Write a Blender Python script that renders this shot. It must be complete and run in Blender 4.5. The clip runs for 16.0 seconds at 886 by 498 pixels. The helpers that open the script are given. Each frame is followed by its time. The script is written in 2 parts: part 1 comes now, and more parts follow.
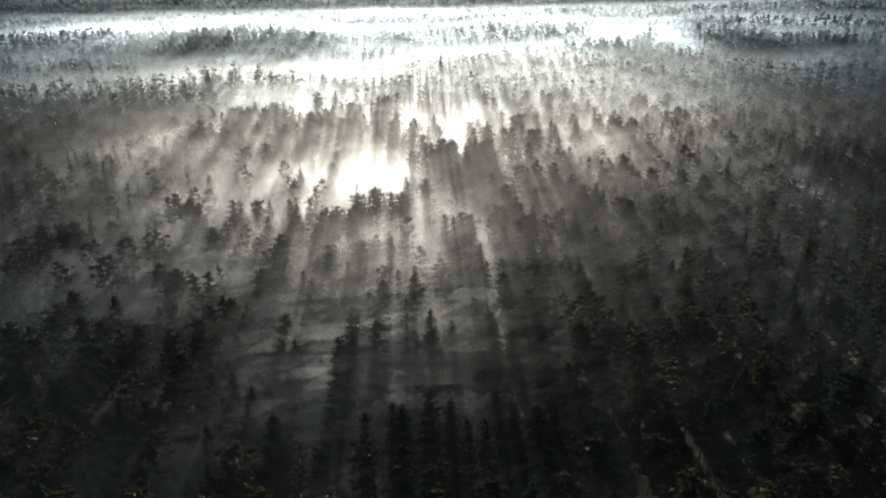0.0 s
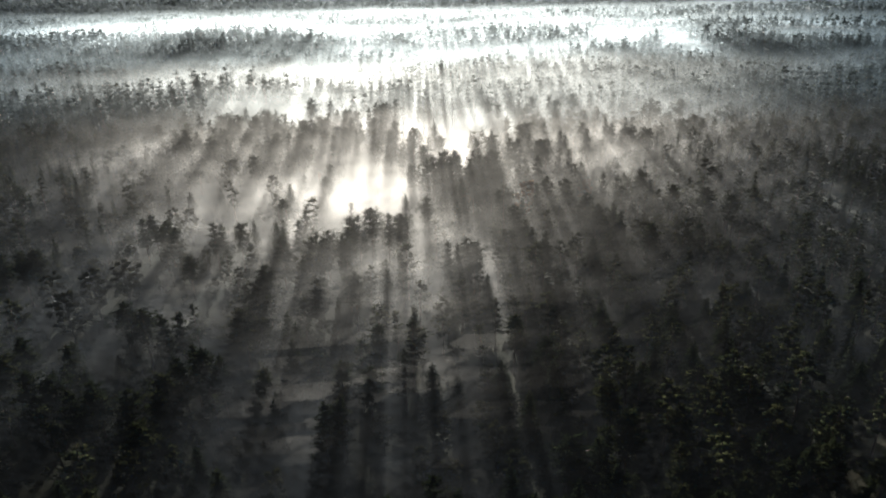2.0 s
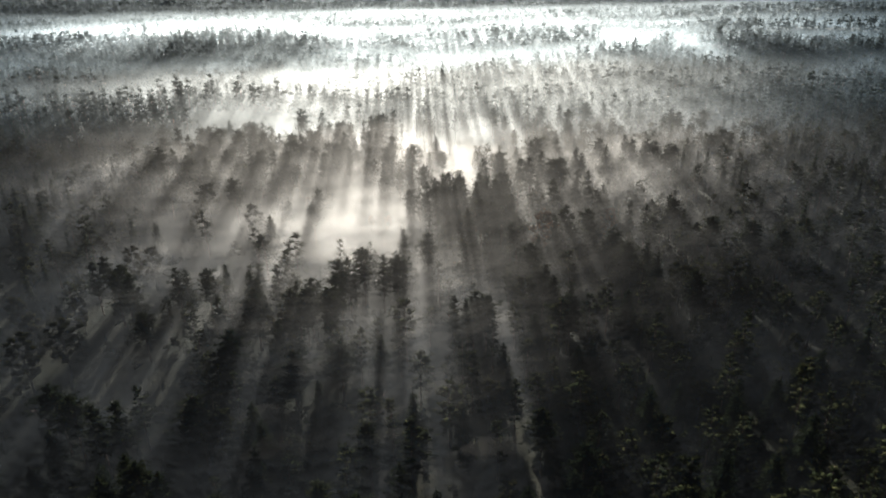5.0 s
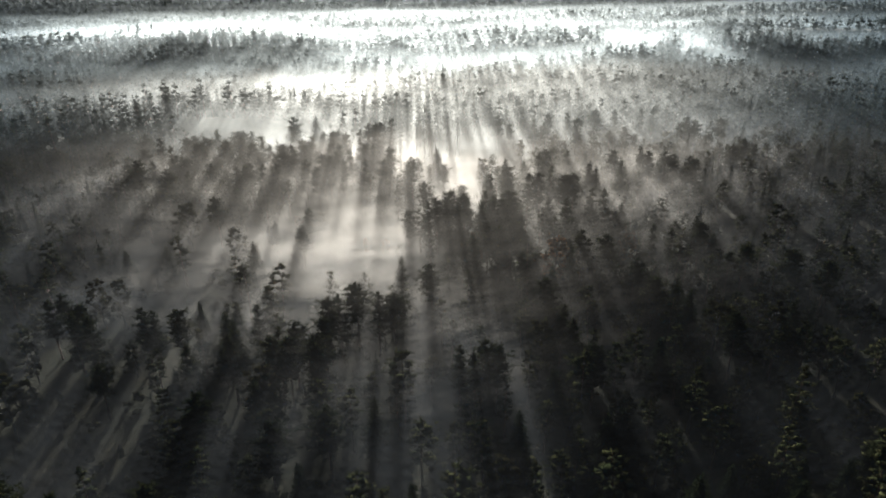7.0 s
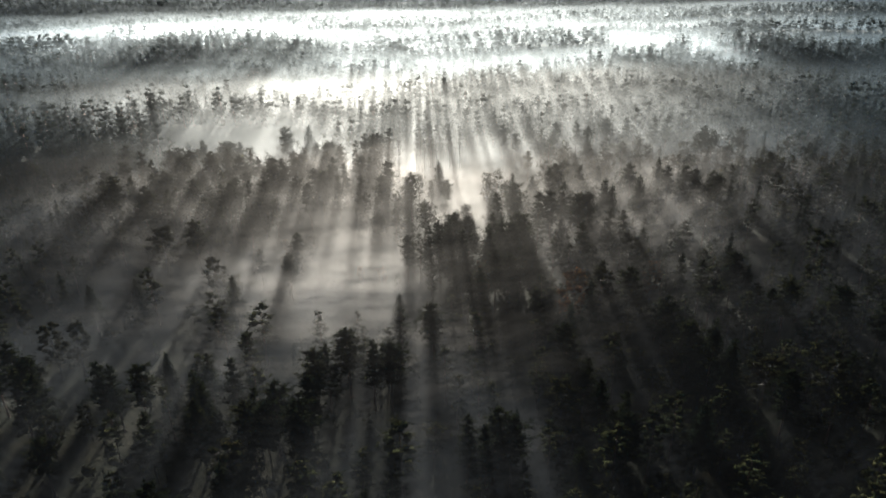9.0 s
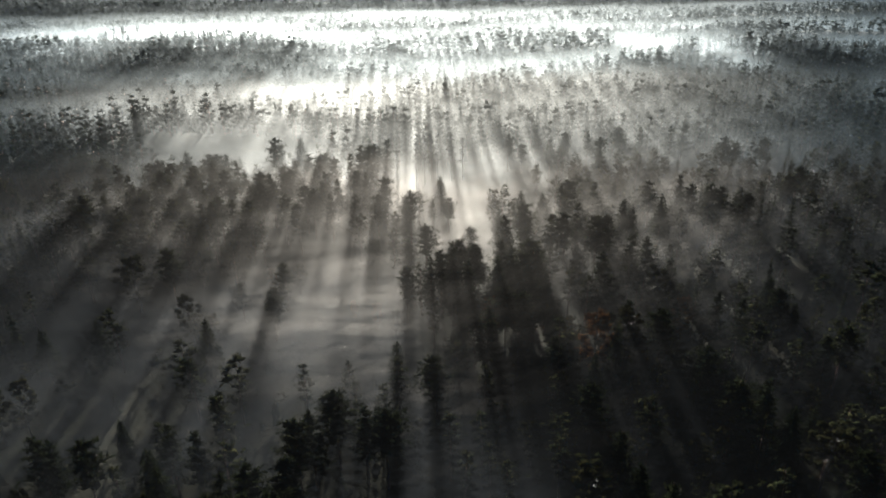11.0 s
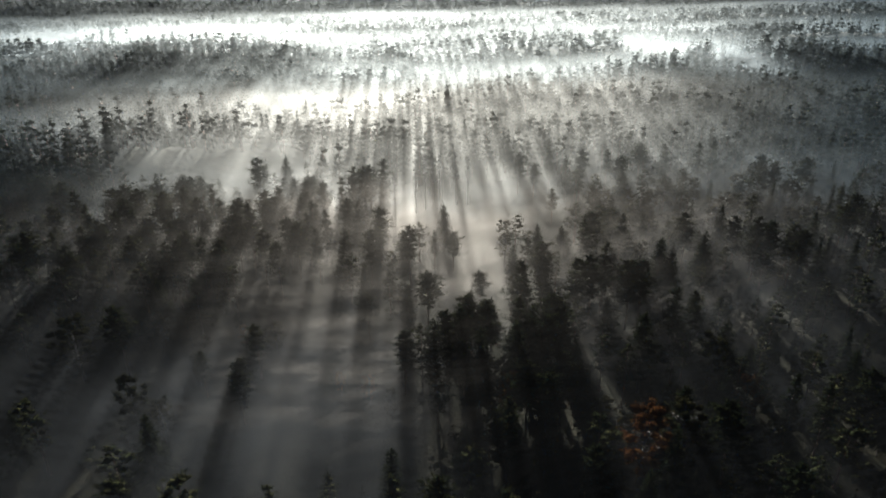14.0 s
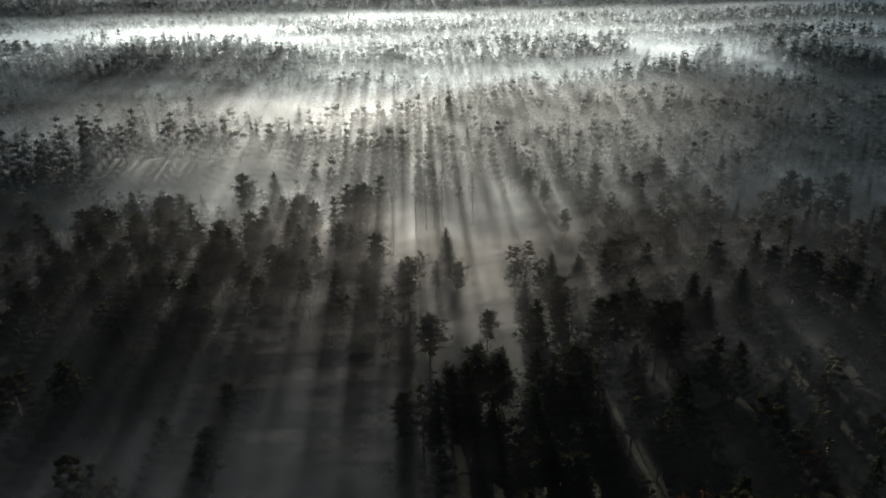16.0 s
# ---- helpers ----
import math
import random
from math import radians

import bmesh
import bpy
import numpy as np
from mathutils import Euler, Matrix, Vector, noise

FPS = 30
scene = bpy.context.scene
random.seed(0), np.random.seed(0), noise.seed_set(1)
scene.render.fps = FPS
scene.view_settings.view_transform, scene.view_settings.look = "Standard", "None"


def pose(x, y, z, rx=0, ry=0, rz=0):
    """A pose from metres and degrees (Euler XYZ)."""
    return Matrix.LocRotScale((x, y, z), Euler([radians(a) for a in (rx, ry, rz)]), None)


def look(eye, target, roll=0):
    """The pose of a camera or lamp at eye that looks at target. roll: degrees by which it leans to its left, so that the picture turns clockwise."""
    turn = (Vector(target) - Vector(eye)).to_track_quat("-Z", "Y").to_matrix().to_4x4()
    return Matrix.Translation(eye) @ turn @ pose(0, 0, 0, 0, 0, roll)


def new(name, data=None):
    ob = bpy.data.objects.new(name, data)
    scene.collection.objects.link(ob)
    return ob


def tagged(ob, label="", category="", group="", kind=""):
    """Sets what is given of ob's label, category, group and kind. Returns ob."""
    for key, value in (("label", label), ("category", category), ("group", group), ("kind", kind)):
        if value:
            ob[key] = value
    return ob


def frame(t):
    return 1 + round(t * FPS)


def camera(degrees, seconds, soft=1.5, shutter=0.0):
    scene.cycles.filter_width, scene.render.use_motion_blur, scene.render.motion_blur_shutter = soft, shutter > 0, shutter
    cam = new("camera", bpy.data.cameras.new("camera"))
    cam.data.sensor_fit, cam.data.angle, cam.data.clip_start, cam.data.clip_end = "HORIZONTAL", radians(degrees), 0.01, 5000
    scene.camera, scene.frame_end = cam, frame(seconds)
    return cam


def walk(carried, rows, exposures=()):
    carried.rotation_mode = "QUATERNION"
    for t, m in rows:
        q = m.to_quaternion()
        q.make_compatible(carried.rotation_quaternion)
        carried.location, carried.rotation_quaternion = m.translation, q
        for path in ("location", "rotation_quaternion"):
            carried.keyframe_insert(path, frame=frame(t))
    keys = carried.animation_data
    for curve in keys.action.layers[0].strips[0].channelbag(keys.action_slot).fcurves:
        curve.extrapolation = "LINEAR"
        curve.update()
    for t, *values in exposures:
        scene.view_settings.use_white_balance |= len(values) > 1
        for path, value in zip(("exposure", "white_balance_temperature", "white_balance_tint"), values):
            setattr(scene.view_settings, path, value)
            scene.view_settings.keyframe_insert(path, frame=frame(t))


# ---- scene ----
# ---- camera: a level, straight flight at a steady pace ----
cam = camera(70, 16.0, soft=2.6)
SPEED = 11.69


def flight(t):
    eye = Vector((0.0, SPEED * t, 90.0))
    return look(eye, eye + Vector((0.058 + 0.0005 * t, 1.839, -0.784)), -1.03)


walk(cam, [(0.5 * n, flight(0.5 * n)) for n in range(33)], [(0.0, 2.75, 4520, 9), (8.0, 2.62, 4600, 10), (15.5, 2.55, 4650, 10), (16.0, 2.05, 4650, 10)])

# ---- light: a low sun ahead, clear morning sky ----
SUN_ELEVATION, SUN_AZIMUTH = 10.0, -0.6
sun_way = Vector((math.sin(radians(SUN_AZIMUTH)) * math.cos(radians(SUN_ELEVATION)),
                  math.cos(radians(SUN_AZIMUTH)) * math.cos(radians(SUN_ELEVATION)),
                  math.sin(radians(SUN_ELEVATION))))
sun_data = bpy.data.lights.new("sun", "SUN")
sun_data.energy, sun_data.angle, sun_data.color = 5.0, radians(2.0), (1.0, 0.77, 0.46)
sun = new("sun", sun_data)
sun.matrix_world = look(sun_way * 1000, (0, 0, 0))

world = bpy.data.worlds.new("sky")
scene.world = world
world.use_nodes = True
sky = world.node_tree.nodes.new("ShaderNodeTexSky")
sky.sky_type, sky.sun_disc = "NISHITA", False
sky.ozone_density, sky.dust_density = 6.0, 0.0
sky.sun_elevation, sky.sun_rotation = radians(SUN_ELEVATION), radians(SUN_AZIMUTH)
back = world.node_tree.nodes["Background"]
back.inputs["Strength"].default_value = 0.0026
world.node_tree.links.new(sky.outputs["Color"], back.inputs["Color"])
scene.cycles.transparent_max_bounces = 128


# ---- node helpers ----
def material(name):
    m = bpy.data.materials.new(name)
    m.use_nodes = True
    m.node_tree.nodes.clear()
    return m, m.node_tree


def node(tree, kind, **values):
    n = tree.nodes.new(kind)
    for key, value in values.items():
        if key == "op":
            n.operation = value
        elif key == "mode":
            n.data_type = value
        else:
            n.inputs[int(key[1:])].default_value = value
    return n


def join(tree, a, b, slot=0, out=0):
    tree.links.new(a.outputs[out] if hasattr(a, "outputs") else a, b.inputs[slot])
    return b


def ramp(tree, source, stops):
    n = tree.nodes.new("ShaderNodeValToRGB")
    while len(n.color_ramp.elements) < len(stops):
        n.color_ramp.elements.new(0.5)
    for e, (at, colour) in zip(n.color_ramp.elements, stops):
        e.position, e.color = at, (*colour, 1)
    tree.links.new(source, n.inputs[0])
    return n


def foliage(name, dark, mid, light, glow=0.12):
    """Needles or leaves: colour varies from tree to tree and from tuft to tuft, with some light coming through."""
    m, t = material(name)
    info, geo = t.nodes.new("ShaderNodeObjectInfo"), t.nodes.new("ShaderNodeNewGeometry")
    tex = node(t, "ShaderNodeTexNoise", _2=0.03, _3=3.0)
    join(t, geo, tex)
    mixed = node(t, "ShaderNodeMath", op="MULTIPLY", _1=0.4)
    join(t, geo.outputs["Random Per Island"], mixed)
    add = node(t, "ShaderNodeMath", op="MULTIPLY_ADD", _1=0.3)
    join(t, info.outputs["Random"], add)
    join(t, mixed, add, 2)
    add2 = node(t, "ShaderNodeMath", op="MULTIPLY_ADD", _1=0.5)
    join(t, tex, add2)
    join(t, add, add2, 2)
    col = ramp(t, add2.outputs[0], ((0.25, dark), (0.6, mid), (0.95, light)))
    diff = node(t, "ShaderNodeBsdfDiffuse", _1=1.0)
    tran = t.nodes.new("ShaderNodeBsdfTranslucent")
    join(t, col, diff), join(t, col, tran)
    mix = node(t, "ShaderNodeMixShader", _0=glow)
    join(t, diff, mix, 1), join(t, tran, mix, 2)
    join(t, mix, t.nodes.new("ShaderNodeOutputMaterial"))
    return m


def bark(name, low, high, scale=1.5):
    m, t = material(name)
    geo = t.nodes.new("ShaderNodeNewGeometry")
    stretch = node(t, "ShaderNodeVectorMath", op="MULTIPLY", _1=(4, 4, 0.7))
    tex = node(t, "ShaderNodeTexNoise", _2=scale, _3=6.0, _4=0.7)
    join(t, geo, stretch), join(t, stretch, tex)
    col = ramp(t, tex.outputs[0], ((0.3, low), (0.7, high)))
    p = t.nodes.new("ShaderNodeBsdfPrincipled")
    p.inputs["Roughness"].default_value = 0.9
    bump = node(t, "ShaderNodeBump", _0=0.6, _1=0.05)
    join(t, tex, bump, "Height"), join(t, bump, p, "Normal")
    join(t, col, p), join(t, p, t.nodes.new("ShaderNodeOutputMaterial"))
    return m


PINE = foliage("pine_needles", (0.016, 0.022, 0.011), (0.030, 0.036, 0.016), (0.060, 0.060, 0.024), 0.07)
SPRUCE = foliage("spruce_needles", (0.014, 0.020, 0.012), (0.026, 0.033, 0.017), (0.050, 0.055, 0.025), 0.07)
LEAF = foliage("birch_leaves", (0.020, 0.023, 0.010), (0.036, 0.036, 0.014), (0.062, 0.054, 0.019), 0.1)
AUTUMN = foliage("autumn_leaves", (0.07, 0.034, 0.012), (0.12, 0.056, 0.016), (0.17, 0.085, 0.022), 0.2)
PINE_BARK = bark("pine_bark", (0.05, 0.032, 0.024), (0.17, 0.095, 0.06))
SPRUCE_BARK = bark("spruce_bark", (0.035, 0.028, 0.024), (0.10, 0.08, 0.065))
BIRCH_BARK = bark("birch_bark", (0.03, 0.028, 0.026), (0.08, 0.076, 0.07), 0.8)
DEAD_BARK = bark("weathered_wood", (0.06, 0.055, 0.05), (0.16, 0.15, 0.14))

# forest floor: moss, needle litter, heather
FLOOR, t = material("forest_floor")
geo = t.nodes.new("ShaderNodeNewGeometry")
big, small = node(t, "ShaderNodeTexNoise", _2=0.04, _3=5.0), node(t, "ShaderNodeTexNoise", _2=1.2, _3=6.0)
join(t, geo, big), join(t, geo, small)
both = node(t, "ShaderNodeMath", op="MULTIPLY_ADD", _1=0.5)
half = node(t, "ShaderNodeMath", op="MULTIPLY", _1=0.5)
join(t, small, half), join(t, big, both), join(t, half, both, 2)
col = ramp(t, both.outputs[0], ((0.35, (0.016, 0.020, 0.009)), (0.5, (0.030, 0.029, 0.015)), (0.65, (0.050, 0.042, 0.022))))
p = t.nodes.new("ShaderNodeBsdfPrincipled")
p.inputs["Roughness"].default_value = 0.95
p.inputs["Specular IOR Level"].default_value = 0.1
bump = node(t, "ShaderNodeBump", _0=0.8, _1=0.3)
join(t, small, bump, "Height"), join(t, bump, p, "Normal")
join(t, col, p), join(t, p, t.nodes.new("ShaderNodeOutputMaterial"))

# ---- the lie of the land ----
# open ground: x, y, half width, half depth, and how much mist gathers there
CLEARINGS = (
    (-30, 290, 29, 40, 1.0), (-78, 290, 30, 22, 0.3), (-38, 352, 26, 26, 0.5), (-14, 212, 12, 16, 0.5), (-50, 160, 12, 16, 0.4), (12, 340, 15, 26, 0.4), (26, 404, 38, 36, 0.22), (120, 436, 140, 20, 0.1), (-92, 468, 58, 36, 0.14), (-80, 612, 80, 34, 0.16),
    (-80, 240, 28, 20, 0.4), (-82, 180, 26, 24, 0.5), (-18, 118, 16, 10, 0.5), (300, 745, 28, 60, 0.12), (275, 900, 50, 70, 0.12),
    (-500, 1350, 320, 190, 0.06), (-360, 1015, 170, 50, 0.07), (-230, 1100, 130, 40, 0.25), (450, 865, 150, 40, 0.2), (430, 1230, 120, 50, 0.1), (640, 1050, 150, 40, 0.1), (-60, 1750, 200, 60, 0.1),
)
# damp, thinner woods where mist reaches up into the crowns
DAMP = ((-48, 240, 30, 46, 0.3), (-22, 185, 42, 85, 0.26), (-75, 215, 42, 50, 0.16), (62, 300, 22, 60, 0.15), (115, 290, 60, 80, 0.15), (-36, 375, 36, 55, 0.4), (-105, 325, 50, 40, 0.13), (-90, 365, 52, 36, 0.13), (-88, 165, 36, 42, 0.2))
# low wooded hills: x, y, half width, half depth and rise
HILLS = (
    (-225, 835, 150, 105, 24), (-470, 905, 130, 80, 18), (-388, 1065, 75, 30, 20), (150, 950, 170, 80, 15), (560, 1025, 190, 60, 17),
    (-150, 495, 65, 32, 6), (205, 700, 60, 40, 5), (900, 1500, 230, 150, 22),
)
# close stands of tall pines: x, y, half width, half depth
STANDS_CLOSE = ((-96, 366, 40, 34), (-46, 388, 15, 28))
# the crest that runs across behind the clearing of the dead trees
RIDGE_X, RIDGE_Y = (-400, -170, -128, -28, 65, 205, 278, 420), (470, 478, 507, 533, 616, 709, 781, 800)
KNOLLS = ((-372, 1085, 75, 28), (-60, 1500, 120, 60), (90, 1250, 90, 40))


def smooth(v):
    v = min(1.0, max(0.0, v))
    return v * v * (3 - 2 * v)


def rolling(x, y):
    """Low swells beyond the near woods, lying across the valley."""
    return 5.5 * noise.noise((x * 0.004, y * 0.014, 7.0)) * smooth((y - 440) / 120) if y > 440 else 0.0


def height(x, y):
    """Nearly flat ground with low swells, and low wooded hills further off."""
    h = 1.2 * math.sin(x * 0.021 + 0.7) * math.sin(y * 0.017) + 0.8 * math.sin(x * 0.05 - y * 0.031)
    for cx, cy, rx, ry, top in HILLS:
        h += top * math.exp(-((x - cx) / rx) ** 2 - ((y - cy) / ry) ** 2)
    h += 9 * math.exp(-((y - 790 + 0.45 * (x - 278)) / 45) ** 2) * smooth((x - 200) / 80) * smooth((640 - x) / 150)
    h += 5 * math.exp(-((y - float(np.interp(x, RIDGE_X, RIDGE_Y))) / 30) ** 2) + rolling(x, y) + 60 * smooth((y - 1780) / 500)
    return h


def openness(x, y):
    """1 in the middle of a clearing, 0 in closed forest."""
    wob = 0.22 * noise.noise((x * 0.03, y * 0.03, 0.0)) + 0.12 * noise.noise((x * 0.09, y * 0.09, 4.0))
    if any(math.hypot((x - cx) / rx, (y - cy) / ry) + wob < 1 for cx, cy, rx, ry in KNOLLS):
        return 0.1
    best = 0.0
    for cx, cy, rx, ry, _ in CLEARINGS:
        d = math.hypot((x - cx) / rx, (y - cy) / ry) + wob
        best = max(best, smooth((1.15 - d) / 0.3))
    return best


def sheet_mesh(name, xs, ys, fn):
    """A grid over xs and ys at height fn(x, y)."""
    me = bpy.data.meshes.new(name)
    verts = [(x, y, fn(x, y)) for y in ys for x in xs]
    w = len(xs)
    faces = [(j * w + i, j * w + i + 1, (j + 1) * w + i + 1, (j + 1) * w + i) for j in range(len(ys) - 1) for i in range(w - 1)]
    me.from_pydata(verts, [], faces)
    me.polygons.foreach_set("use_smooth", [True] * len(faces))
    return me


xs = [-5000, -3500, -2500, -1800] + list(range(-1400, 1401, 25)) + [1800, 2500, 3500, 5000]
ys = [-1500, -700, -300] + list(range(-100, 2301, 25)) + [2700, 3300, 4000, 5000]
ground = new("ground", sheet_mesh("ground", xs, ys, height))
ground.data.materials.append(FLOOR)
tagged(ground, "mossy brown-green forest floor under the trees", "ground", kind="structure")


# ---- geometry of trees ----
ball = bmesh.new()
bmesh.ops.create_icosphere(ball, subdivisions=1, radius=1.0)
ICO_V, ICO_F = [tuple(v.co) for v in ball.verts], [tuple(v.index for v in f.verts) for f in ball.faces]
ball.free()
OCT_V = ((1, 0, 0), (-1, 0, 0), (0, 1, 0), (0, -1, 0), (0, 0, 1), (0, 0, -1))
OCT_F = ((0, 2, 4), (2, 1, 4), (1, 3, 4), (3, 0, 4), (2, 0, 5), (1, 2, 5), (3, 1, 5), (0, 3, 5))


class Geo:
    """Vertices and faces of one mesh as they are gathered."""

    def __init__(self):
        self.v, self.f = [], []

    def tube(self, points, radii, sides):
        start = len(self.v)
        for n, (p, r) in enumerate(zip(points, radii)):
            p = Vector(p)
            way = (Vector(points[min(n + 1, len(points) - 1)]) - Vector(points[max(n - 1, 0)])).normalized()
            a = way.orthogonal().normalized()
            b = way.cross(a)
            for k in range(sides):
                w = 2 * math.pi * k / sides
                self.v.append(tuple(p + r * (math.cos(w) * a + math.sin(w) * b)))
        for n in range(len(points) - 1):
            for k in range(sides):
                a, b = start + n * sides + k, start + n * sides + (k + 1) % sides
                self.f.append((a, b, b + sides, a + sides))

    def tuft(self, p, way, length, width, rng):
        """One spray of needles or leaves: a folded lozenge along way."""
        way = Vector(way).normalized()
        side = way.cross(Vector((rng.gauss(0, 1), rng.gauss(0, 1), rng.gauss(0, 1))))
        side = side.normalized() * width / 2
        lift = way.cross(side).normalized() * width * 0.35
        p, s = Vector(p), len(self.v)
        mid = p + way * length * 0.45
        self.v += [tuple(p), tuple(mid + side + lift), tuple(p + way * length), tuple(mid - side + lift)]
        self.f += [(s, s + 1, s + 2), (s, s + 2, s + 3)]

    def blob(self, p, r, flat, rng, faces=20):
        """A lumpy mass of twigs and needles behind the sprays."""
        p, s = Vector(p), len(self.v)
        turn = Euler((rng.uniform(0, 3), rng.uniform(0, 3), rng.uniform(0, 3))).to_matrix()
        for c in (ICO_V if faces == 20 else OCT_V):
            q = turn @ Vector(c) * r * rng.uniform(0.7, 1.25)
            self.v.append((p.x + q.x, p.y + q.y, p.z + q.z * flat))
        self.f += [tuple(s + k for k in f) for f in (ICO_F if faces == 20 else OCT_F)]

    def skirt(self, at, reach, drop, sides, rng):
        """One ragged tier of a spruce: a cone whose rim sags at the branch tips."""
        s = len(self.v)
        self.v.append((at.x, at.y, at.z))
        for k in range(2 * sides):
            w = math.pi * k / sides + rng.uniform(-0.15, 0.15)
            r = reach * (rng.uniform(0.85, 1.2) if k % 2 else rng.uniform(0.45, 0.65))
            self.v.append((at.x + r * math.cos(w), at.y + r * math.sin(w), at.z - drop * (1.0 if k % 2 else 0.75) * rng.uniform(0.8, 1.2)))
        self.f += [(s, s + 1 + k, s + 1 + (k + 1) % (2 * sides)) for k in range(2 * sides)]

    def mesh(self, name, mat):
        me = bpy.data.meshes.new(name)
        me.from_pydata(self.v, [], self.f)
        me.materials.append(mat)
        return me


def rand_way(rng, up=0.0):
    v = Vector((rng.gauss(0, 1), rng.gauss(0, 1), rng.gauss(0, 1) + up))
    return v.normalized()


def trunk_geo(rng, tall, radius, lean, sides):
    g = Geo()
    a = rng.uniform(0, 6.28)
    pts, rad = [], []
    for n in range(6):
        u = n / 5
        bend = lean * u * u + 0.12 * math.sin(u * 5 + a) * u
        pts.append((bend * math.cos(a), bend * math.sin(a), tall * u - 0.8 * (n == 0)))
        rad.append(radius * (1.35 if n == 0 else 1 - 0.86 * u))
    if sides > 3:
        g.tube(pts, rad, sides)
    else:
        g.tube(pts[::5], rad[::5], 3)
    return g, pts


def on_trunk(pts, u):
    k = min(4, int(u * 5))
    return Vector(pts[k]).lerp(Vector(pts[k + 1]), u * 5 - k)


# how far a form is worked out: 3 for single trees, 2 and 1 for joined woods, 0 for the furthest
def pine_geo(seed, fine):
    """Scots pine, 20 m: bare lower trunk, crooked limbs, uneven tufted crown; old ones rounded, young ones tapering."""
    rng = random.Random(seed)
    tall = 20.0
    old = fine > 1 and (seed // 7) % 2 == 0
    trunk, pts = trunk_geo(rng, tall * 0.95, 0.2, rng.uniform(0, 0.8), (3, 3, 5, 7)[fine])
    crown = Geo()
    low = rng.uniform(0.34, 0.48) if old else rng.uniform(0.24, 0.38)
    whorls, arms, sprays = (3, 5, 7, 11)[fine], (1, 3, 4, 5)[fine], (2, 2, 5, 9)[fine]
    heavy = rng.uniform(0, 6.28)
    for n in range(whorls):
        v = (n + 0.3) / whorls
        shape = math.sin(math.pi * (0.22 + 0.74 * v)) ** 0.75 if old else (1 - v) ** 0.75 * min(1.0, 0.6 + 2.0 * v)
        for k in range(arms):
            u = low + (0.97 - low) * min(0.99, v + rng.uniform(-0.5, 0.5) / whorls)
            at = on_trunk(pts, min(0.99, max(low, u)))
            w = 6.283 * (k + rng.uniform(-0.35, 0.35)) / arms + n * 1.1
            reach = (0.35 + 2.5 * shape) * rng.uniform(0.5, 1.2) * (1 + 0.2 * math.cos(w - heavy))
            out = Vector((math.cos(w), math.sin(w), 0))
            tip = at + out * reach + Vector((0, 0, reach * rng.uniform(-0.15, 0.5)))
            knee = at.lerp(tip, 0.5) - Vector((0, 0, 0.12 * reach))
            if fine > 2 and k % 2 == 0:
                trunk.tube([at, knee, tip], [0.06, 0.045, 0.02], 3)
            mass = (0.3 + 0.2 * reach) * (2.4, 1.35, 1.15, 0.95)[fine] * rng.uniform(0.8, 1.2)
            crown.blob(at.lerp(tip, rng.uniform(0.5, 0.72)), mass, 0.75 if fine > 1 else 1.35, rng, 8)
            if fine > 2:
                crown.blob(at.lerp(tip, 0.25), mass * 0.8, 0.9, rng, 8)
            for _ in range(sprays):
                a = rng.uniform(0.3, 1.05)
                way = out * (0.4 + a) + rand_way(rng, 0.3 if fine > 1 else 1.6) * 0.9
                long = (1.6, 1.3, 1.0, 0.85)[fine] * (0.55 + 0.2 * reach)
                crown.tuft(at.lerp(tip, a) + way * 0.25 * mass, way, rng.uniform(0.7, 1.3) * long, rng.uniform(0.26, 0.42) * long, rng)
    for _ in range(1 + 2 * fine):
        crown.tuft(on_trunk(pts, 0.94), Vector((rng.gauss(0, 0.4), rng.gauss(0, 0.4), 1)), 1.3, 0.5, rng)
    return trunk, crown


def spruce_geo(seed, fine):
    """Norway spruce, 20 m: a pointed, ragged spire of drooping whorls."""
    rng = random.Random(seed)
    tall = 20.0
    trunk, pts = trunk_geo(rng, tall, 0.19, rng.uniform(0, 0.25), (3, 3, 4, 6)[fine])
    crown = Geo()
    tiers = (4, 7, 10, 15)[fine]
    low, wide = rng.uniform(0.12, 0.32), rng.uniform(2.5, 3.5)
    for n in range(tiers):
        u = low + (0.985 - low) * (n + 0.6) / tiers
        v = (u - low) / (1 - low)
        at = on_trunk(pts, min(u, 0.999))
        reach = (wide * (1 - v) ** 0.8 + 0.22) * rng.uniform(0.8, 1.15)
        crown.skirt(at, reach, reach * 0.55 + tall * (0.9 - low) / tiers, (3, 4, 5, 6)[fine], rng)
        for k in range((0, 1, 10, 40)[fine]):
            w = rng.uniform(0, 6.283)
            out = Vector((math.cos(w), math.sin(w), 0))
            a = rng.uniform(0.5, 1.0)
            q = at + out * reach * a * 0.9 - Vector((0, 0, reach * 0.5 * a + rng.uniform(0, 0.5)))
            way = out + Vector((-out.y, out.x, 0)) * rng.uniform(-0.8, 0.8) + Vector((0, 0, rng.uniform(-0.6, 0.35)))
            crown.tuft(q, way, (0.35 + 0.3 * reach) * rng.uniform(0.6, 1.2), rng.uniform(0.18, 0.36), rng)
    for _ in range(2):
        crown.tuft(on_trunk(pts, 0.95), Vector((rng.gauss(0, 0.1), rng.gauss(0, 0.1), 1)), 1.4, 0.4, rng)
    return trunk, crown


def birch_geo(seed, fine):
    """Birch or aspen, 16 m: forked limbs and a rounded, gappy crown of leaf clumps."""
    rng = random.Random(seed)
    tall = 15.0
    trunk, pts = trunk_geo(rng, tall * 0.9, 0.15, rng.uniform(0.2, 0.8), (3, 3, 4, 6)[fine])
    crown = Geo()
    limbs = (4, 7, 14, 38)[fine]
    for n in range(limbs):
        u = 0.26 + 0.7 * (n + rng.random()) / limbs
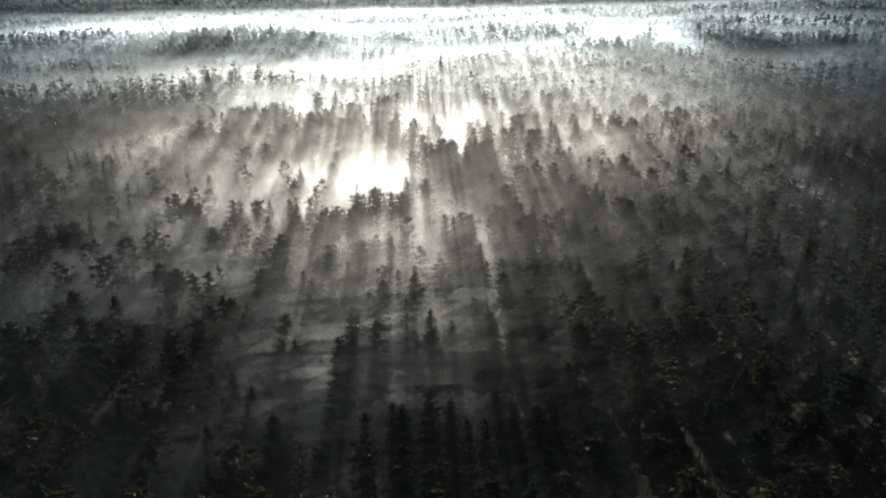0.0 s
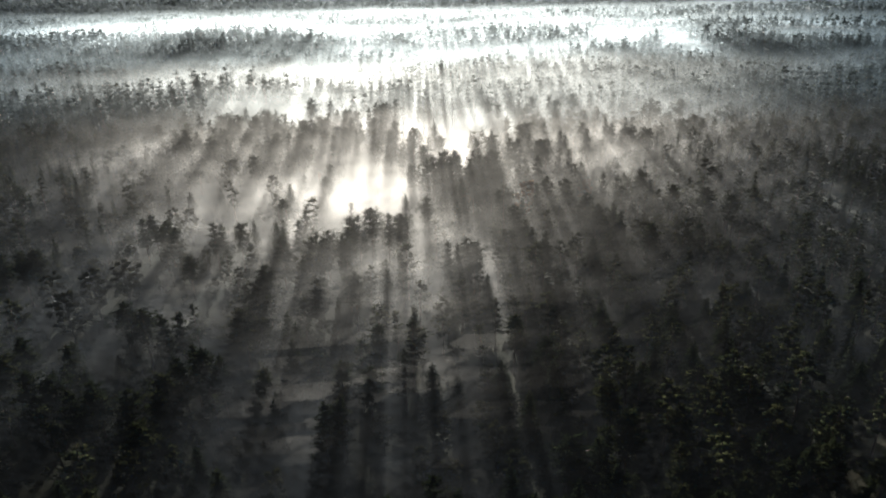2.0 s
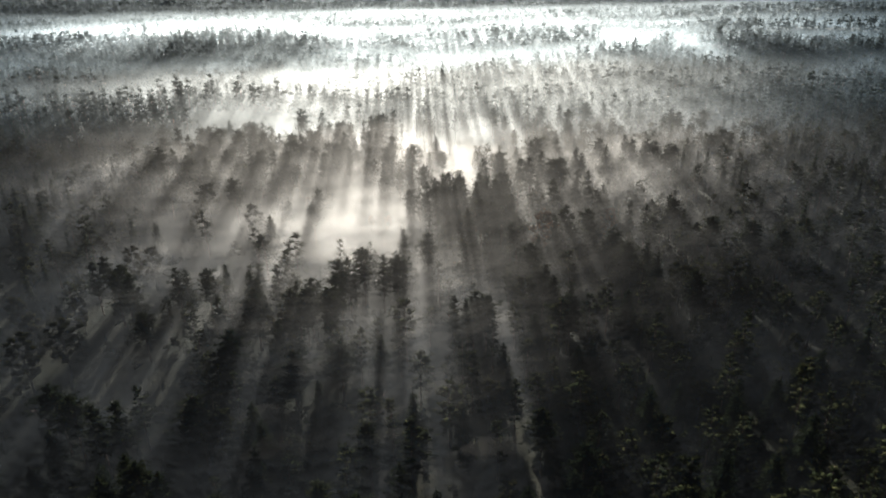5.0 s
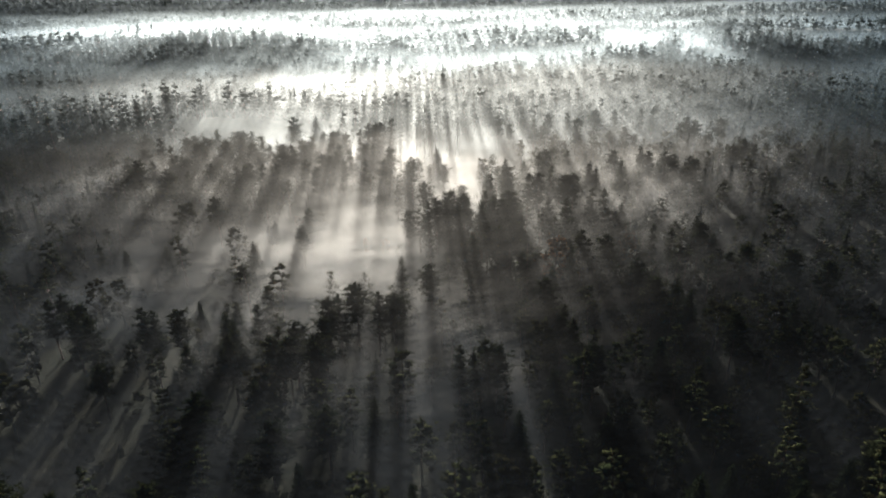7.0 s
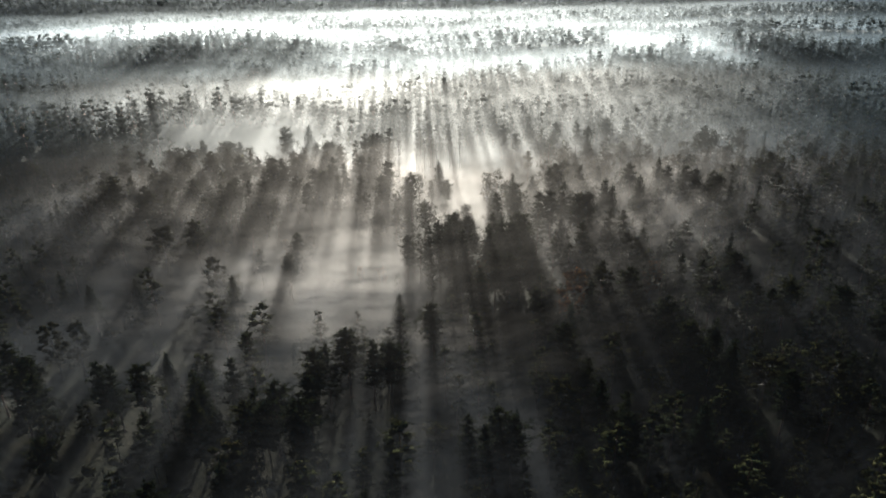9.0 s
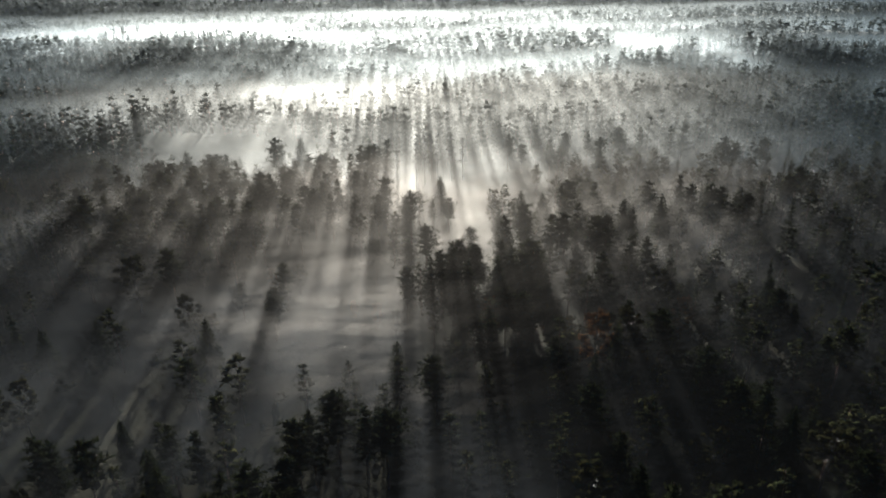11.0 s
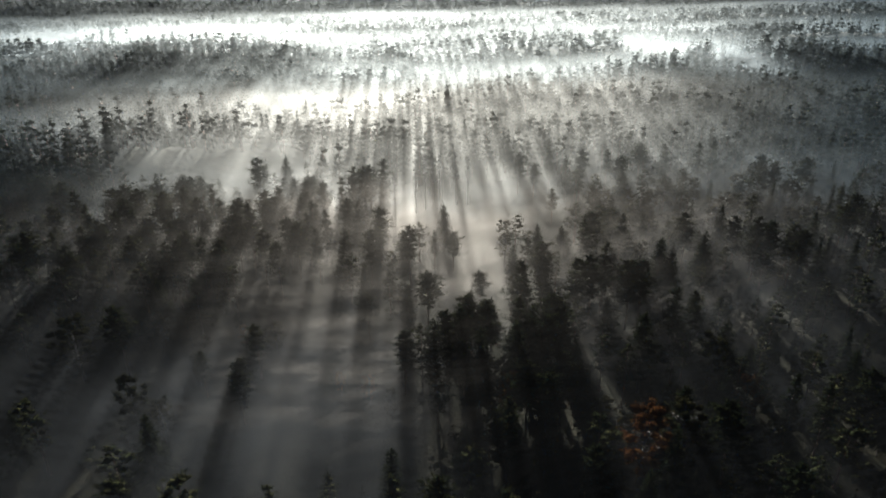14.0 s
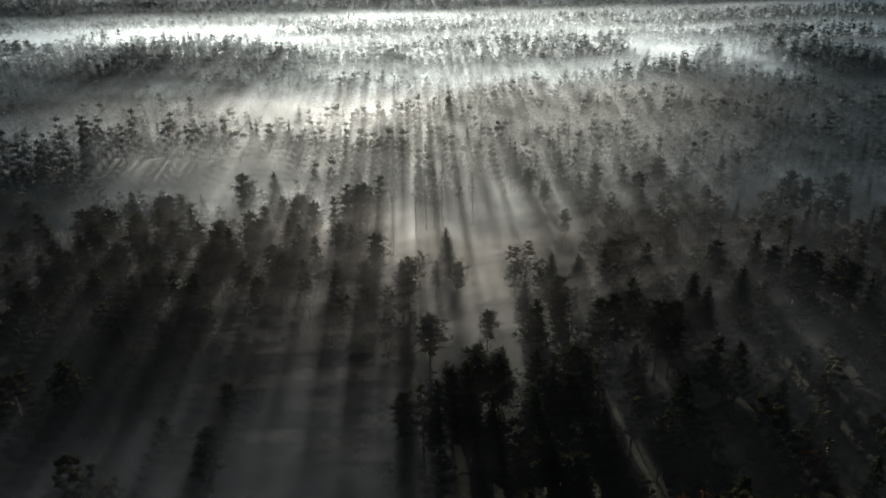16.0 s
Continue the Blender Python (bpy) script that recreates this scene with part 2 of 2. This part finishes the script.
        at = on_trunk(pts, min(u, 0.98))
        w = n * 2.4 + rng.uniform(-0.6, 0.6)
        reach = (0.5 + 2.0 * math.sin(math.pi * (0.14 + 0.8 * (u - 0.26) / 0.72))) * rng.uniform(0.55, 1.2)
        tip = at + Vector((reach * math.cos(w), reach * math.sin(w), reach * rng.uniform(0.4, 0.9)))
        if fine > 2:
            trunk.tube([at, at.lerp(tip, 0.5) + Vector((0, 0, 0.1)), tip], [0.05, 0.035, 0.015], 3)
        mass = (1.5, 1.3, 0.95, 0.5)[fine] * rng.uniform(0.75, 1.25)
        crown.blob(at.lerp(tip, rng.uniform(0.6, 0.95)), mass, 0.9, rng, 8 if fine < 2 else 20)
        for _ in range((0, 2, 8, 24)[fine]):
            way = rand_way(rng, 0.3)
            long = (1.0, 1.0, 0.75, 0.55)[fine] * mass
            crown.tuft(at.lerp(tip, rng.uniform(0.5, 1.05)) + way * mass * rng.uniform(0.5, 1.0), rand_way(rng, 0.3), rng.uniform(0.6, 1.1) * long, rng.uniform(0.4, 0.7) * long, rng)
    return trunk, crown


def snag_geo(seed):
    """A dead, bare tree: thin trunk with short broken branches."""
    rng = random.Random(seed)
    trunk, pts = trunk_geo(rng, 20.0, 0.24, rng.uniform(0, 0.5), 6)
    twigs = Geo()
    for n in range(34):
        u = 0.4 + 0.58 * n / 33
        at = on_trunk(pts, u)
        w = n * 2.4 + rng.uniform(-0.5, 0.5)
        reach = rng.uniform(0.9, 2.4) * (1.3 - u)
        tip = at + Vector((reach * math.cos(w), reach * math.sin(w), reach * rng.uniform(-0.1, 0.5)))
        knee = at.lerp(tip, 0.5) + Vector((0, 0, -0.08))
        twigs.tube([at, knee, tip], [0.11, 0.085, 0.05], 3)
        for _ in range(4):
            twigs.tube([knee.lerp(tip, rng.random()), tip + rand_way(rng, 0.4) * 0.45], [0.065, 0.035], 3)
    return trunk, twigs


KINDS = {
    "pine_tree": (pine_geo, PINE_BARK, PINE, "pine"),
    "spruce_tree": (spruce_geo, SPRUCE_BARK, SPRUCE, "spruce"),
    "birch_tree": (birch_geo, BIRCH_BARK, LEAF, "birch"),
    "autumn_tree": (birch_geo, BIRCH_BARK, AUTUMN, "birch"),
}
FORMS = {"pine_tree": 5, "spruce_tree": 5, "birch_tree": 4, "autumn_tree": 2}
WORDS = {
    "pine_tree": ("dark green pine with a bare trunk rising from misty ground", "pines of the forest"),
    "spruce_tree": ("pointed dark green spruce standing in morning mist", "spruces of the forest"),
    "birch_tree": ("round-crowned yellowish green birch among the conifers", "birches of the forest"),
    "autumn_tree": ("small orange-leaved autumn tree at the edge of the misty clearing", "autumn trees"),
    "dead_tree": ("bare grey dead tree with short broken branches in mist", "dead trees in the clearing"),
}
TALL = {"pine_tree": 20.0, "spruce_tree": 20.0, "birch_tree": 16.0, "autumn_tree": 16.0, "dead_tree": 20.0}
pool = {}


def tree_form(kind, n):
    """The meshes of one form of a kind of tree, made once."""
    if (kind, n) not in pool:
        if kind == "dead_tree":
            a, b = snag_geo(700 + n)
            pool[kind, n] = (a.mesh("trunk", DEAD_BARK), b.mesh("branches", DEAD_BARK))
        else:
            fn, wood, leaves, _ = KINDS[kind]
            a, b = fn(100 + n * 7, 3)
            pool[kind, n] = (a.mesh("trunk", wood), b.mesh("crown", leaves))
    return pool[kind, n]


def plant(kind, x, y, top, n, turn, girth=1.0):
    """One tree of its own, standing on the ground, top metres high."""
    trunk, crown = tree_form(kind, n)
    tree = new(kind)
    s = top / TALL[kind]
    tree.matrix_basis = Matrix.LocRotScale((x, y, height(x, y)), Euler((0, 0, turn)), (s * girth, s * girth, s))
    tagged(tree, WORDS[kind][0], "tree", WORDS[kind][1])
    for name, me in (("trunk", trunk), ("crown" if kind != "dead_tree" else "branches", crown)):
        new(name, me).parent = tree
    return tree


low_pool = {}


def low_form(kind, n, fine):
    """Vertices and triangles of a plainer form, for woods further off: crown and trunk."""
    if (kind, n, fine) not in low_pool:
        parts = KINDS[kind][0](300 + n * 11, fine)
        out = []
        for g in parts:
            v = np.array(g.v, dtype=np.float32)
            tri = []
            for f in g.f:
                tri += [f] if len(f) == 3 else [(f[0], f[1], f[2]), (f[0], f[2], f[3])]
            out.append((v, np.array(tri, dtype=np.int32)))
        low_pool[kind, n, fine] = out
    return low_pool[kind, n, fine]


def wood(name, trees, fine, label):
    """Many trees joined into one piece of woodland: rows of kind, x, y, top, form, turn, girth."""
    if not trees:
        return
    mats = [PINE_BARK, SPRUCE_BARK, BIRCH_BARK, PINE, SPRUCE, LEAF, AUTUMN]
    vs, fs, ms, base = [], [], [], 0
    for kind, x, y, top, n, turn, girth in trees:
        s = top / TALL[kind]
        c, q = math.cos(turn) * s * girth, math.sin(turn) * s * girth
        m = np.array(((c, q, 0), (-q, c, 0), (0, 0, s)), dtype=np.float32)
        z = height(x, y)
        for part_n, (v, f) in enumerate(low_form(kind, n, fine)):
            if part_n == 0 and fine == 0:
                continue  # trunks hidden by the crowns at this distance
            vs.append(v @ m + np.array((x, y, z), dtype=np.float32))
            fs.append(f + base)
            ms.append(np.full(len(f), mats.index(KINDS[kind][1 + part_n]), dtype=np.int32))
            base += len(v)
    v, f, mi = np.concatenate(vs), np.concatenate(fs), np.concatenate(ms)
    me = bpy.data.meshes.new(name)
    me.vertices.add(len(v)), me.loops.add(f.size), me.polygons.add(len(f))
    me.vertices.foreach_set("co", v.ravel())
    me.loops.foreach_set("vertex_index", f.ravel())
    me.polygons.foreach_set("loop_start", np.arange(0, f.size, 3, dtype=np.int32))
    for m in mats:
        me.materials.append(m)
    me.polygons.foreach_set("material_index", mi)
    me.update()
    return tagged(new(name, me), label, "forest", kind="stuff")


# ---- the forest ----
# trees that stand out, by kind: x, y and height of the top
STANDS = []
STANDS.append(("pine_tree", ((41, 77, 18), (58, 86, 18), (71, 92, 18), (52, 95, 18), (69, 98, 18), (0, 102, 18), (-54, 103, 18), (68, 106, 18), (79, 106, 18), (89, 107, 18), (58, 110, 18), (70, 111, 18), (-53, 117, 18), (47, 118, 18), (69, 123, 18), (36, 127, 18), (-60, 129, 18), (61, 129, 18), (-71, 130, 18), (-93, 132, 18), (44, 132, 18), (-54, 133, 18), (-68, 133, 18), (-78, 135, 18), (102, 135, 18), (-83, 136, 18), (-34, 136, 18), (-99, 136, 18), (-53, 140, 18), (-45, 141, 18), (-92, 142, 18), (-49, 143, 18))))
STANDS.append(("pine_tree", ((90, 144, 18), (-79, 146, 18), (-92, 151, 18), (-64, 160, 18), (-60, 160, 18), (-70, 163, 18), (-75, 167, 18), (-45, 184, 19), (15, 197, 19), (-119, 198, 19), (-71, 200, 16), (-126, 200, 19), (-116, 201, 19), (-53, 203, 18), (-44, 205, 19), (72, 207, 19), (-34, 209, 19), (-80, 216, 19), (-85, 218, 19), (-60, 218, 19), (-66, 219, 19), (-41, 219, 19), (-69, 220, 19), (-47, 222, 19), (-85, 223, 19), (-94, 225, 19), (60, 228, 19), (-92, 229, 19), (110, 234, 19), (104, 241, 19), (59, 241, 19), (2, 242, 19))))
STANDS.append(("pine_tree", ((87, 243, 19), (93, 246, 19), (56, 256, 19), (15, 260, 19), (77, 261, 19), (49, 261, 19), (72, 264, 19), (88, 265, 19), (24, 268, 19), (21, 273, 19), (29, 277, 19), (-40, 278, 16), (-41, 284, 15), (27, 288, 21), (-51, 288, 15), (-5, 289, 18), (-40, 295, 17), (15, 296, 21), (33, 296, 21), (23, 297, 21), (66, 297, 21), (10, 299, 21), (31, 299, 21), (62, 300, 21), (-74, 300, 21), (-197, 306, 19), (-191, 306, 19), (-15, 312, 16), (1, 317, 20), (27, 318, 21), (42, 319, 21), (47, 321, 21))))
STANDS.append(("pine_tree", ((16, 327, 14), (35, 331, 19), (35, 334, 20), (114, 334, 21), (113, 339, 21), (-60, 340, 21), (-77, 341, 21), (-73, 341, 21), (-67, 343, 21), (-4, 344, 22), (105, 345, 21), (51, 347, 21), (-50, 348, 21), (126, 348, 21), (-33, 349, 21), (-40, 353, 21), (10, 354, 15), (55, 355, 21), (140, 355, 21), (150, 355, 21), (4, 357, 15), (-61, 361, 21), (-57, 362, 21), (-38, 363, 21), (-32, 365, 21), (150, 365, 21), (-103, 369, 21), (-54, 376, 21), (-72, 381, 21), (-53, 383, 21), (-53, 393, 21), (-106, 394, 21))))
STANDS.append(("pine_tree", ((-115, 395, 21), (-30, 395, 24), (-113, 399, 21), (-44, 399, 21), (-49, 404, 21), (-139, 405, 21), (-22, 405, 24), (-93, 406, 21), (-20, 408, 24), (-91, 409, 21), (-27, 409, 24), (145, 409, 21), (-15, 414, 24), (161, 414, 21), (-158, 416, 21), (-155, 418, 21), (-66, 418, 25), (145, 420, 21), (86, 424, 21), (43, 431, 21), (83, 434, 21), (72, 436, 21), (58, 437, 21), (133, 439, 21), (101, 443, 21))))
STANDS.append(("spruce_tree", ((10, 92, 18), (7, 93, 18), (20, 95, 18), (-5, 96, 18), (-12, 96, 18), (44, 96, 18), (-7, 98, 18), (4, 98, 18), (23, 99, 18), (43, 108, 18), (29, 109, 18), (31, 112, 18), (37, 117, 18), (-20, 122, 18), (19, 122, 18), (-17, 124, 18), (-12, 133, 18), (1, 133, 18), (26, 133, 18), (-18, 136, 18), (-5, 140, 18), (26, 142, 18), (-52, 145, 18), (-11, 151, 18), (-30, 151, 18), (21, 153, 18), (-33, 157, 18), (-3, 158, 18), (-45, 162, 18), (-29, 174, 19), (-19, 178, 19), (10, 194, 19))))
STANDS.append(("spruce_tree", ((36, 196, 19), (7, 198, 19), (12, 199, 19), (-24, 201, 19), (37, 202, 19), (-34, 204, 19), (-31, 204, 19), (-25, 204, 19), (34, 206, 19), (-44, 210, 19), (-31, 211, 19), (-24, 212, 19), (-47, 214, 19), (33, 215, 19), (66, 219, 19), (-24, 221, 19), (-8, 224, 19), (-22, 225, 19), (-12, 225, 19), (32, 228, 19), (66, 228, 19), (-18, 230, 19), (28, 247, 19), (43, 250, 19), (-51, 259, 19), (12, 281, 21), (20, 284, 21), (2, 287, 21), (50, 287, 21), (5, 291, 21), (25, 291, 21), (8, 292, 21))))
STANDS.append(("spruce_tree", ((59, 315, 21), (56, 316, 21), (69, 321, 21), (68, 327, 21), (53, 330, 21), (82, 330, 21), (-43, 338, 21), (108, 340, 21), (-16, 345, 21), (99, 345, 21), (-24, 346, 21), (64, 351, 21), (86, 352, 21), (98, 354, 21), (-14, 364, 21), (-22, 373, 21), (-26, 374, 21), (-80, 382, 21), (-78, 392, 21), (51, 395, 16), (-87, 409, 21), (-105, 411, 21), (-55, 420, 24), (62, 422, 21), (49, 425, 18), (127, 440, 21), (112, 442, 21))))
STANDS.append(("birch_tree", ((49, 73, 18), (34, 73, 18), (10, 78, 18), (-28, 79, 18), (22, 79, 18), (-48, 80, 18), (-59, 80, 18), (62, 80, 18), (74, 81, 18), (1, 83, 18), (-67, 87, 18), (27, 88, 18), (-12, 89, 18), (-34, 90, 18), (0, 93, 18), (-50, 94, 18), (-25, 95, 13), (-66, 97, 18), (-75, 100, 18), (-31, 103, 14), (-52, 111, 18), (-40, 158, 18), (-26, 163, 15), (-95, 175, 19), (-46, 177, 19), (-30, 181, 19), (-105, 187, 19), (-94, 188, 19), (-128, 191, 19), (-35, 193, 19), (-88, 194, 19), (-20, 195, 14))))
STANDS.append(("birch_tree", ((27, 209, 19), (85, 214, 19), (72, 216, 19), (-89, 239, 19), (-84, 240, 19), (48, 257, 21), (-55, 273, 14), (-60, 273, 21), (63, 279, 21), (-8, 280, 9), (-54, 293, 12), (-84, 298, 21), (-38, 305, 13), (-105, 361, 21))))
STANDS.append(("dead_tree", ((-10, 396, 22), (-2, 412, 23), (8, 416, 24), (2, 417, 24), (20, 419, 23), (15, 420, 24), (5, 421, 24))))
STANDS.append(("autumn_tree", ((40, 256, 21), (67, 271, 16), (18, 277, 15), (-13, 285, 9), (-20, 288, 8), (-47, 309, 10))))

rng = random.Random(5)
taken = {}


def claim(x, y, gap):
    """Whether a tree has room at (x, y); keeps the place if so."""
    k = (int(x // 8), int(y // 8))
    for i in (-1, 0, 1):
        for j in (-1, 0, 1):
            for px, py in taken.get((k[0] + i, k[1] + j), ()):
                if (px - x) ** 2 + (py - y) ** 2 < gap * gap:
                    return False
    taken.setdefault(k, []).append((x, y))
    return True


count = {}
for whole, places in STANDS:
    for px, py, top in places:
        kind = "pine_tree" if whole == "spruce_tree" and rng.random() < 0.72 else whole
        taken.setdefault((int(px // 8), int(py // 8)), []).append((px, py))
        count[kind] = count.get(kind, 0) + 1
        wide = {"pine_tree": 1.18, "spruce_tree": 1.15, "birch_tree": 1.3, "autumn_tree": 1.2, "dead_tree": 1.0}[kind]
        plant(kind, px, py, top * rng.uniform(0.98, 1.04) - height(px, py), rng.randrange(FORMS.get(kind, 3)), rng.uniform(0, 6.28), wide * rng.uniform(0.85, 1.2))

near, mid, far = [], [], []
for cx, cy, rx, ry in STANDS_CLOSE:
    for _ in range(int(rx * ry / 13)):
        w, q = rng.uniform(0, 6.28), math.sqrt(rng.random())
        px, py = cx + rx * q * math.cos(w), cy + ry * q * math.sin(w)
        if claim(px, py, 5.6):
            row = ("pine_tree", px, py, rng.uniform(17.0, 23.5), rng.randrange(FORMS["pine_tree"]), rng.uniform(0, 6.28), rng.uniform(1.0, 1.35))
            count["pine_tree"] += 1
            plant(*row)
y = 40.0
while y < 2600:
    step = 7.8 if y < 430 else 7.9 if y < 850 else 12.0 if y < 1400 else 19.0
    half = 0.76 * y + 60
    x = -half
    while x < half:
        px, py = x + rng.uniform(-0.48, 0.48) * step, y + rng.uniform(-0.48, 0.48) * step
        x += step
        stand = noise.noise((px * 0.012, py * 0.012, 9.0))
        # thinner woods over the damp western ground
        thin = 0.2 * smooth((50 - px) / 40) * smooth((372 - py) / 30) if py < 430 else 0.0
        thin = max(thin, max(1.6 * much * smooth((1.3 - math.hypot((px - cx) / rx, (py - cy) / ry)) / 0.7) for cx, cy, rx, ry, much in DAMP))
        if rng.random() < max(thin, openness(px, py) * 1.02) or not claim(px, py, 4.2):
            continue
        mixv = rng.random() + 0.6 * stand
        kind = "pine_tree" if mixv < (0.62 if py < 430 else 0.68) else "spruce_tree" if mixv < (0.84 if py < 430 else 0.9) else "birch_tree"
        grown = 0.78 if py < 430 else 1.0
        tall = (20.0 + 3.5 * noise.noise((px * 0.02, py * 0.02, 2.0)) + rng.gauss(0, 2.2)) * (0.8 if kind == "birch_tree" else 1.0) * grown * (1.0 + 0.1 * noise.noise((px * 0.006, py * 0.02, 5.0)))
        wide = 1.3 if py < 430 else 1.5 if py < 850 else 1.9 if py < 1400 else 2.6
        row = (kind, px, py, max(8.0, tall), rng.randrange(4), rng.uniform(0, 6.28), wide * rng.uniform(0.8, 1.2))
        if py < 430:
            if abs(px) < 95 and 85 < py < 400 and count.get(kind, 0) < 290:
                count[kind] = count.get(kind, 0) + 1
                plant(*row)
            else:
                near.append(row)
        else:
            (mid if py < 850 else far).append(row)
    y += step
young = []
for _ in range(6000):
    py = rng.uniform(50, 430)
    px = rng.uniform(-1, 1) * (0.76 * py + 60)
    if rng.random() > openness(px, py) * (0.8 if py < 255 else 1.3) and claim(px, py, 2.8):
        young.append((rng.choice(("spruce_tree", "spruce_tree", "birch_tree")), px, py, rng.uniform(3.0, 8.0), rng.randrange(4), rng.uniform(0, 6.28), rng.uniform(1.4, 2.2)))
wood("undergrowth", young, 0, "dense dark young trees and bushes under the forest")
wood("forest", near, 2, "dense dark conifer forest standing in mist")
wood("far_forest", mid, 1, "misty conifer forest further off, sunlit from behind")
wood("distant_forest", far, 0, "hazy distant conifer woods")

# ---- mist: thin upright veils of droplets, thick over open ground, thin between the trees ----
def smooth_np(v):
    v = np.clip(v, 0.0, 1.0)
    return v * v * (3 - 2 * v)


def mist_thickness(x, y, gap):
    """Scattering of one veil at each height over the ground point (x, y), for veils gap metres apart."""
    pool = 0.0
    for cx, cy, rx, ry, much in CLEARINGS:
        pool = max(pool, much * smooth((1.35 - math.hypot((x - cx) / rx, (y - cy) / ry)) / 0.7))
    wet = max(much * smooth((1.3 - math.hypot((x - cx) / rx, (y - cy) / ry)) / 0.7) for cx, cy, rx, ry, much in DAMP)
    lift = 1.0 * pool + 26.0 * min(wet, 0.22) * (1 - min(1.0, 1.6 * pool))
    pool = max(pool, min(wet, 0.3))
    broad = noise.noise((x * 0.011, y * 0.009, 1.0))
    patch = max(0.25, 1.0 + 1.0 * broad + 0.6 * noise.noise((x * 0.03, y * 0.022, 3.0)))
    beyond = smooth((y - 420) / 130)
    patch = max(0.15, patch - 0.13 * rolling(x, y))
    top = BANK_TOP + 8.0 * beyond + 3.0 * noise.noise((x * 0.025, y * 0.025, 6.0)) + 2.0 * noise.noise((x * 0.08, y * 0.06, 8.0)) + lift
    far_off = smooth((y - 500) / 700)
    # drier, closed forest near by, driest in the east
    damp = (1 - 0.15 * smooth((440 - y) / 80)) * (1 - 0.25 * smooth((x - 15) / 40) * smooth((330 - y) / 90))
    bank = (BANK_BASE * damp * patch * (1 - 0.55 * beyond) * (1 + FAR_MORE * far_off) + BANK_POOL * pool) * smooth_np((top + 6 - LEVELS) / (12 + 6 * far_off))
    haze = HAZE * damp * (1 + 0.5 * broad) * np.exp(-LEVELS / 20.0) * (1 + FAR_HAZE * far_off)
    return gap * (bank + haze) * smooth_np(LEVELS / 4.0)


def veil_material(name, onward, aside, share):
    """Droplets scatter mostly forwards, by a frosted passage, and a share to all sides."""
    m, t = material(name)
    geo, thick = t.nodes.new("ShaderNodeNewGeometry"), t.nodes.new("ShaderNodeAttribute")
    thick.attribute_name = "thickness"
    squash = node(t, "ShaderNodeVectorMath", op="MULTIPLY", _1=(1, 0.6, 2.2))
    wisps = node(t, "ShaderNodeTexNoise", _2=0.07, _3=3.0)
    join(t, geo, squash), join(t, squash, wisps)
    uneven = node(t, "ShaderNodeMapRange", _1=0.3, _2=0.7, _3=0.35, _4=1.65)
    join(t, wisps, uneven)
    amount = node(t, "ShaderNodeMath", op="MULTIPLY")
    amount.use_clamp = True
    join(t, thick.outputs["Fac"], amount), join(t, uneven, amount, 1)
    forward = node(t, "ShaderNodeBsdfRefraction", _0=(*onward, 1), _1=FROST, _2=BEND)
    soft = node(t, "ShaderNodeBsdfTranslucent", _0=(*aside, 1))
    clear = t.nodes.new("ShaderNodeBsdfTransparent")
    lit = node(t, "ShaderNodeMixShader", _0=share)
    join(t, forward, lit, 1), join(t, soft, lit, 2)
    mix = node(t, "ShaderNodeMixShader")
    join(t, amount, mix), join(t, clear, mix, 1), join(t, lit, mix, 2)
    join(t, mix, t.nodes.new("ShaderNodeOutputMaterial"))
    return m


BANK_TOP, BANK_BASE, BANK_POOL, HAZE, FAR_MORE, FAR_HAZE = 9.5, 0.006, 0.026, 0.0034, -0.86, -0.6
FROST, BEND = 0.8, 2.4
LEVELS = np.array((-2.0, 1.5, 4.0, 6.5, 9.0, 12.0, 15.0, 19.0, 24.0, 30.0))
mist = tagged(new("mist"), "thin layered white morning mist lying between the trees", "mist", kind="stuff")
# warm sunlight tint near by, blue tint of distance, put into the veil colours
WARM_MIST = veil_material("mist", (1.0, 0.93, 0.86), (0.82, 0.88, 1.0), 0.04)
# further veils also scatter a larger share to all sides
PALE_MIST = veil_material("pale_mist", (0.96, 0.94, 0.90), (0.66, 0.82, 1.0), 0.08)
BLUE_FAR_MIST = veil_material("blue_far_mist", (0.89, 0.94, 0.96), (0.66, 0.82, 1.0), 0.11)
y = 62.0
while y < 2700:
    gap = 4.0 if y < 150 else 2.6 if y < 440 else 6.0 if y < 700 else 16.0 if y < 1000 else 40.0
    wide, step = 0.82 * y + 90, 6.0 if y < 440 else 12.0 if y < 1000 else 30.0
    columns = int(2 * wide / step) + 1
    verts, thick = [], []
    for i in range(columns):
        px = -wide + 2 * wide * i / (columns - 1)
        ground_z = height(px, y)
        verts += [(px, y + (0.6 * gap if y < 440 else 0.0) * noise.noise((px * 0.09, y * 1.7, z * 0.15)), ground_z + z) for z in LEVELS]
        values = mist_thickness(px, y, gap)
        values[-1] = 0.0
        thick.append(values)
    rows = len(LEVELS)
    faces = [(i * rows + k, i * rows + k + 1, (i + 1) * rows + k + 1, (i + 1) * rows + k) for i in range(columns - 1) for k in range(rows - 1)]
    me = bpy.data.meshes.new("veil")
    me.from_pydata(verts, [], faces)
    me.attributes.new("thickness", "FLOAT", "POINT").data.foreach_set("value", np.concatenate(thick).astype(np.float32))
    # distance haze painted in three steps, warm to blue, by veil colour
    me.materials.append(WARM_MIST if y < 390 else PALE_MIST if y < 620 else BLUE_FAR_MIST)
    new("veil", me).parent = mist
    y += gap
